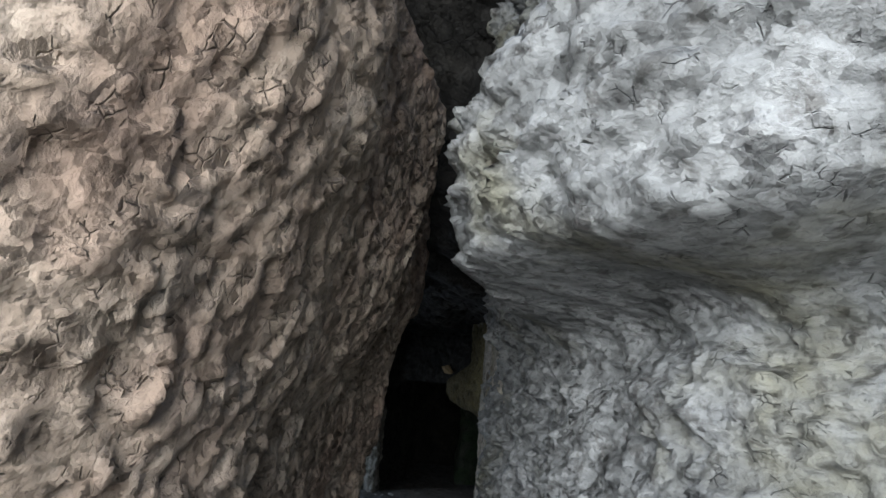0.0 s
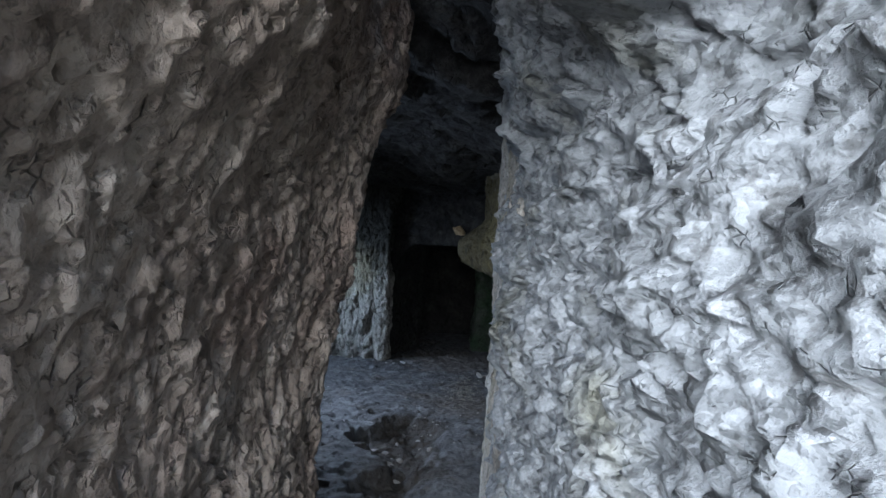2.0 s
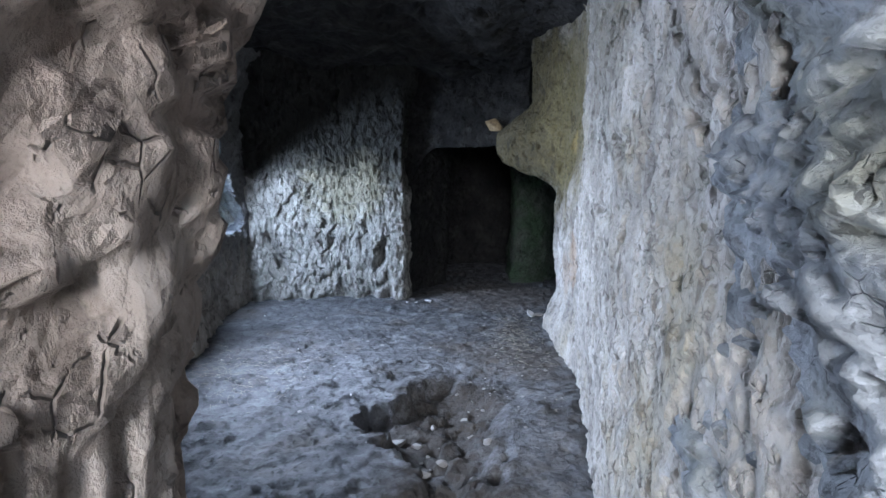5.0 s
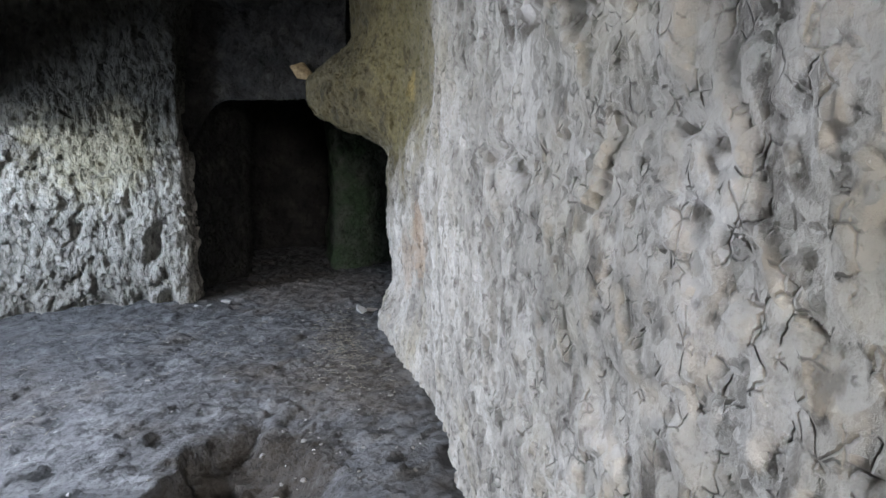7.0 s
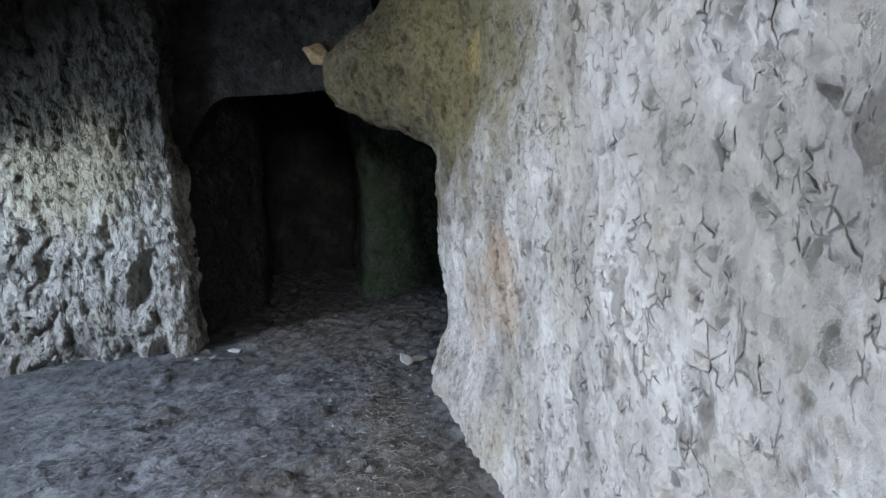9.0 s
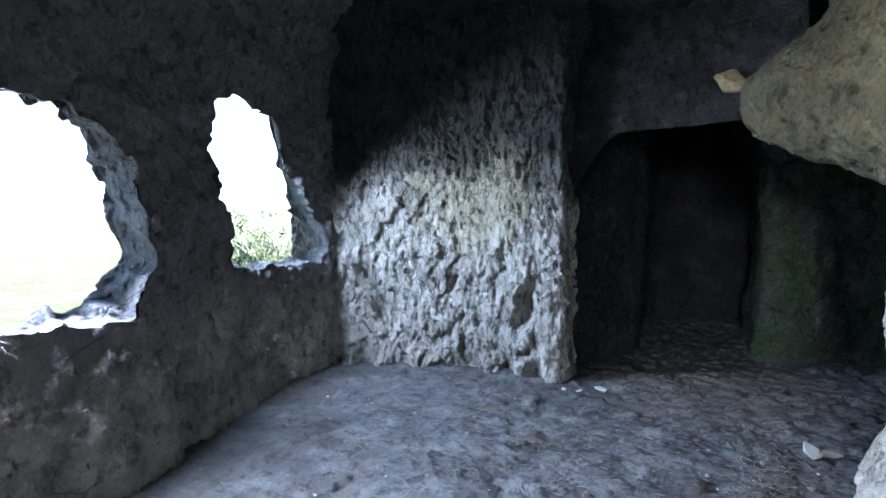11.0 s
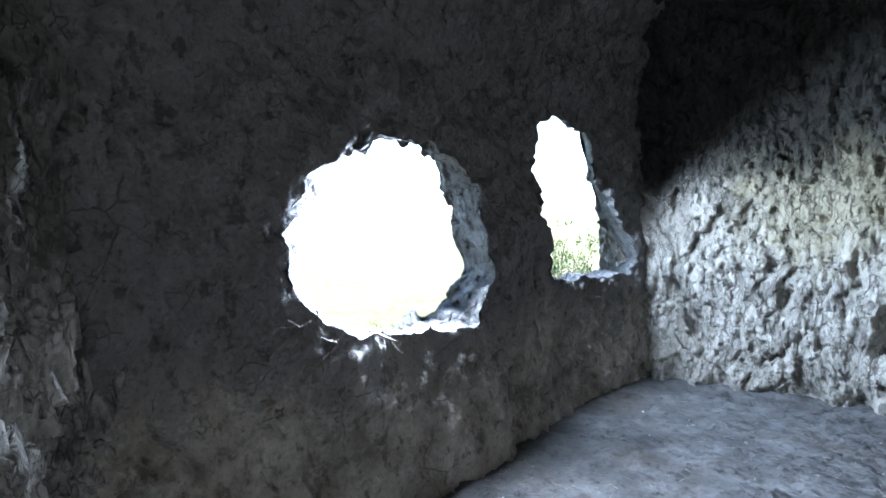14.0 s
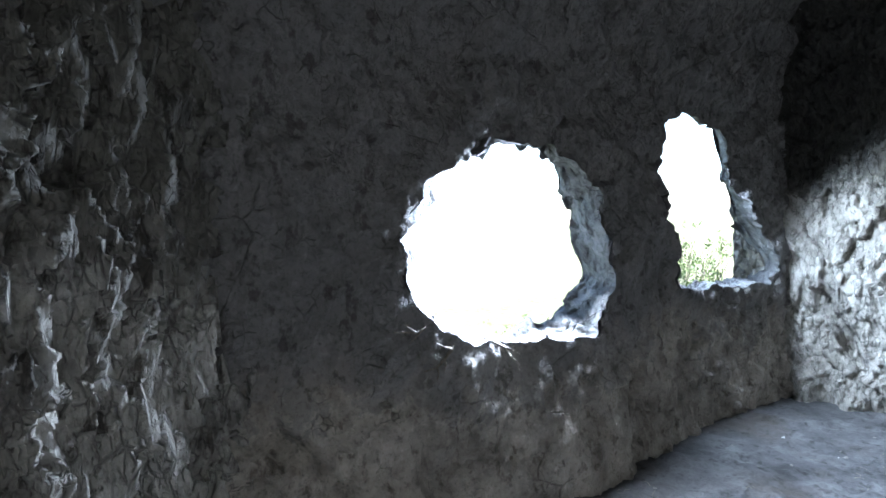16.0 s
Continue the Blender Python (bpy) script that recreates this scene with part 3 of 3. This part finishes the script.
gx = np.r_[-3000, -1200, -500, -200, -100, -60, np.arange(-40, 41, 1.0), 60, 100, 200, 500, 1200, 3000]
GX, GY = [v.ravel() for v in np.meshgrid(gx, gx, indexing="ij")]
structure(mesh_object("ground", np.c_[GX, GY, land(GX, GY)], grid_faces(len(gx), len(gx)), GRASS_GROUND), "grassy scrub land falling away below the cliff")


# ---- things ----
def part(name, bm, material, parent=None, label=""):
    me = bpy.data.meshes.new(name)
    bm.to_mesh(me)
    bm.free()
    me.materials.append(material)
    ob = new(name, me)
    ob.parent = parent
    return tagged(ob, label)


rng = random.Random(11)


def floor_at(x, y):
    return float(floor_height(np.array([x]), np.array([y]))[0])


def stone_mesh(name, size, material, seed, detail=2):
    """A broken, faceted stone resting on its base."""
    bm = bmesh.new()
    bmesh.ops.create_icosphere(bm, subdivisions=detail, radius=1.0)
    co = np.array([v.co for v in bm.verts])
    r = np.random.RandomState(seed)
    for _ in range(9):
        n = r.normal(size=3)
        n /= np.linalg.norm(n)
        cutoff = 0.30 + 0.35 * r.rand()
        d = co @ n
        co = co - np.outer(np.clip(d - cutoff, 0, None), n)
    co *= 1 + 0.05 * value_noise(co * 3 + seed, seed)[:, None]
    co = co * np.array(size) / 2
    co[:, 2] -= co[:, 2].min()
    for v, c in zip(bm.verts, co):
        v.co = c
    me = bpy.data.meshes.new(name)
    bm.to_mesh(me)
    bm.free()
    me.materials.append(material)
    return me


def put_stone(me, x, y, turn, scale=1.0, sink=0.01, label="", group=""):
    ob = new(me.name.split(".")[0], me)
    ob.matrix_world = Matrix.Translation((x, y, floor_at(x, y) - sink)) @ Matrix.Rotation(turn, 4, "Z") @ Matrix.Scale(scale, 4)
    return tagged(ob, label, "stone", group)


# pale stones by the corner of the block and at the passage
put_stone(stone_mesh("stone", (0.17, 0.12, 0.075), STONE, 1, 3), -0.84, 7.12, 0.4, label="pale angular stone lying on the earth floor")
put_stone(stone_mesh("stone", (0.10, 0.07, 0.03), STONE, 2), -1.0, 7.02, 1.2, label="small flat pale stone beside the block")
put_stone(stone_mesh("stone", (0.08, 0.05, 0.03), STONE, 3), -1.12, 6.98, 2.2, label="small pale stone at the foot of the block")
put_stone(stone_mesh("stone", (0.17, 0.13, 0.11), STONE, 4, 3), 0.53, 6.36, 0.9, label="pale broken stone lying beside the pillar")
put_stone(stone_mesh("stone", (0.16, 0.10, 0.08), RUBBLE, 5, 3), 0.66, 6.42, 0.1, label="grey broken stone beside a paler one")
# larger stones in the gully
GULLY = [(-0.50, 2.72, 0.13), (-0.42, 2.92, 0.10), (-0.55, 2.98, 0.14), (-0.22, 2.62, 0.09), (-0.34, 3.25, 0.07), (-0.12, 3.45, 0.08), (-0.05, 3.05, 0.07), (-0.30, 2.35, 0.11), (-0.02, 2.45, 0.12), (0.08, 2.75, 0.10), (-0.18, 2.2, 0.1), (-0.2, 3.75, 0.06)]
rubble_shapes = [stone_mesh("stone", (1.0, 0.75 + 0.05 * k, 0.45 + 0.06 * k), RUBBLE, 20 + k, 2) for k in range(5)]
for k, (x, y, d) in enumerate(GULLY):
    put_stone(rubble_shapes[k % 5], x, y, rng.uniform(0, 6), d, d * 0.18, "dusty grey stone lying in the worn gully", "stones in the gully")
# pebbles over the floor, thicker along the foot of the carved wall
pebble_shapes = [stone_mesh("pebble", (1.0, 0.7 + 0.06 * k, 0.5), RUBBLE if k != 2 else STONE, 40 + k, 1) for k in range(6)]
made = 0
while made < 230:
    if made < 110:
        y = rng.uniform(3.2, 6.2)
        x = rng.uniform(-0.1, 0.62) ** 1.0
    else:
        x, y = rng.uniform(-2.9, 0.5), rng.uniform(2.6, 7.0)
    if y > 7.0 + 0.1 * x:
        continue
    d = min(0.085, 0.016 + 0.015 * rng.expovariate(1.0))
    ob = put_stone(pebble_shapes[rng.randrange(6)], x, y, rng.uniform(0, 6), d, d * 0.12, "small dusty pebble on the earth floor", "pebbles on the floor")
    ob["category"] = "pebble"
    made += 1


def strip_mesh(paths, radius, sides=4):
    """Thin round stalks along lists of points, as plain vertices and faces."""
    verts, faces = [], []
    for pts, r0 in paths:
        base = len(verts)
        n = len(pts)
        for k, q in enumerate(pts):
            a = Vector(pts[max(k - 1, 0)])
            b = Vector(pts[min(k + 1, n - 1)])
            t = (b - a).normalized()
            u = t.orthogonal().normalized()
            w = t.cross(u)
            r = r0 * (1 - 0.75 * k / max(n - 1, 1))
            for m in range(sides):
                ang = 2 * math.pi * m / sides
                verts.append(tuple(Vector(q) + (u * math.cos(ang) + w * math.sin(ang)) * r))
        for k in range(n - 1):
            for m in range(sides):
                faces.append((base + k * sides + m, base + k * sides + (m + 1) % sides, base + (k + 1) * sides + (m + 1) % sides, base + (k + 1) * sides + m))
    return verts, faces


def stalks(name, paths, material, label, category, kind="", sides=4):
    v, f = strip_mesh(paths, 1, sides)
    return tagged(mesh_object(name, v, f, material), label, category, kind=kind)


# dry litter: chopped straw and twigs in drifts
def litter(name, n, area, label):
    paths = []
    x0, x1, y0, y1 = area
    spots = [(rng.triangular(x0, x1), rng.triangular(y0, y1)) for _ in range(n)]
    levels = floor_height(np.array([q[0] for q in spots]), np.array([q[1] for q in spots])) + 0.004
    for (x, y), z in zip(spots, levels.tolist()):
        a, l = rng.uniform(0, 6.3), rng.uniform(0.02, 0.09)
        lift = rng.uniform(0, 0.02)
        paths.append(([(x, y, z), (x + l * 0.5 * math.cos(a), y + l * 0.5 * math.sin(a), z + lift), (x + l * math.cos(a + 0.2), y + l * math.sin(a + 0.2), z + 0.3 * lift)], rng.uniform(0.0012, 0.003)))
    return stalks(name, paths, STRAW, label, "litter", "stuff", 3)


litter("dry_litter", 520, (0.0, 0.66, 4.1, 6.6), "dry straw and twigs drifted against the carved wall")
litter("dry_litter", 420, (-2.8, -1.3, 3.0, 4.8), "dry straw and twigs under the window openings")
litter("dry_litter", 160, (-2.6, 0.3, 4.5, 7.0), "sparse dry straw on the earth floor")


# roots hanging over the sill of the broad opening
def on_wall(s, z, out=0.0):
    q = CORNER + ALONG * s
    lean = float(window_lean(np.array([[q[0], q[1], z]]))[0])
    q = q + INWARD * (lean + out + 0.05)
    return (q[0], q[1], z)


def root(label, points, r, twigs):
    main = [on_wall(s, z, o) for s, z, o in points]
    paths = [(main, r)]
    for k, ds, dz, l in twigs:
        s, z, o = points[k]
        paths.append(([on_wall(s, z, o), on_wall(s + ds * l * 0.5, z + dz * l * 0.4, o + 0.02), on_wall(s + ds * l, z + dz * l, o + 0.015)], r * 0.55))
    return stalks("root", paths, ROOT, label, "root", sides=6)


root("pale dry root forking over the rock sill", [(0.98, 1.02, -0.14), (0.93, 1.00, 0.0), (0.87, 0.98, 0.05), (0.83, 0.94, 0.05), (0.78, 0.91, 0.06), (0.72, 0.90, 0.05)], 0.014, [(1, -1, -0.2, 0.10), (2, -0.9, 0.4, 0.12), (3, -0.3, -1, 0.06), (4, -0.2, -1, 0.05)])
root("thin dry root trailing from the rock sill", [(0.80, 1.12, -0.08), (0.75, 1.09, 0.02), (0.68, 1.08, 0.05), (0.58, 1.09, 0.04)], 0.009, [(1, -0.8, -0.5, 0.12), (2, -0.7, 0.5, 0.08)])
root("thin dry root hanging below the sill", [(1.18, 0.97, -0.10), (1.20, 0.94, 0.04), (1.24, 0.88, 0.05), (1.28, 0.85, 0.05)], 0.008, [(2, 0.5, -0.8, 0.06), (1, 0.9, -0.6, 0.1)])


# shrubs on the slope outside
def shrub(label, x, y, base, tall, wide, seed):
    r = random.Random(seed)
    root_ob = tagged(new("shrub"), label, "shrub")
    root_ob.location = (x, y, base)
    stems, leaves = [], []
    tips = []
    for k in range(26):
        a, lean_out = r.uniform(0, 6.3), r.uniform(0.1, 1.0) * wide
        h = tall * r.uniform(0.6, 1.05)
        pts = [(0.04 * math.cos(a), 0.04 * math.sin(a), 0.0)]
        for q in (0.35, 0.7, 1.0):
            pts.append((lean_out * q ** 1.4 * math.cos(a) + r.uniform(-0.05, 0.05), lean_out * q ** 1.4 * math.sin(a) + r.uniform(-0.05, 0.05), h * q))
        stems.append((pts, 0.012))
        for m in range(5):
            q = r.uniform(0.3, 1.0)
            i0 = min(int(q * 3), 2)
            p0, p1 = Vector(pts[i0]), Vector(pts[i0 + 1])
            s0 = p0.lerp(p1, q * 3 - i0)
            e = s0 + Vector((r.uniform(-1, 1), r.uniform(-1, 1), r.uniform(0, 1))) * 0.28
            stems.append(([tuple(s0), tuple(e)], 0.005))
            tips.append((s0, e))
    v, f = strip_mesh(stems, 1, 5)
    stem = mesh_object("stem", v, f, BARK)
    stem.parent = root_ob
    lv, lf = [], []
    for s0, e in tips:
        for _ in range(26):
            c = s0.lerp(e, r.uniform(0.1, 1.15)) + Vector((r.gauss(0, 0.035), r.gauss(0, 0.035), r.gauss(0, 0.035)))
            u = Vector((r.gauss(0, 1), r.gauss(0, 1), r.gauss(0, 1))).normalized()
            w = u.orthogonal().normalized() * 0.011
            u = u * 0.026
            b = len(lv)
            lv += [tuple(c - u), tuple(c + w), tuple(c + u), tuple(c - w)]
            lf.append((b, b + 1, b + 2, b + 3))
    crown = mesh_object("crown", lv, lf, LEAF, flat=True)
    crown.parent = root_ob
    return root_ob


for k, (x, y, tall, wide) in enumerate([(-6.2, 8.6, 2.5, 1.1), (-6.9, 9.8, 2.7, 1.3), (-7.6, 7.3, 1.1, 1.2), (-7.4, 5.6, 1.0, 0.9), (-8.8, 11.5, 3.0, 1.5), (-9.5, 8.8, 1.2, 1.2), (-7.2, 4.4, 1.45, 0.8)]):
    shrub("light green leafy shrub on the slope outside the openings", x, y, float(land(np.array([x]), np.array([y]))[0]) - 0.05, tall, wide, 60 + k)

# ochre broken rock lodged beside the overhang
lump = stone_mesh("stone", (0.27, 0.26, 0.30), plain_material("ochre_stone", (0.15, 0.10, 0.05), (0.42, 0.31, 0.17), 30, 0.85, 1.0), 91, 3)
ob = new("stone", lump)
ob.matrix_world = Matrix.Translation((0.03, 7.10, 2.34))
tagged(ob, "ochre broken stone lodged in the edge of the overhang", "stone")
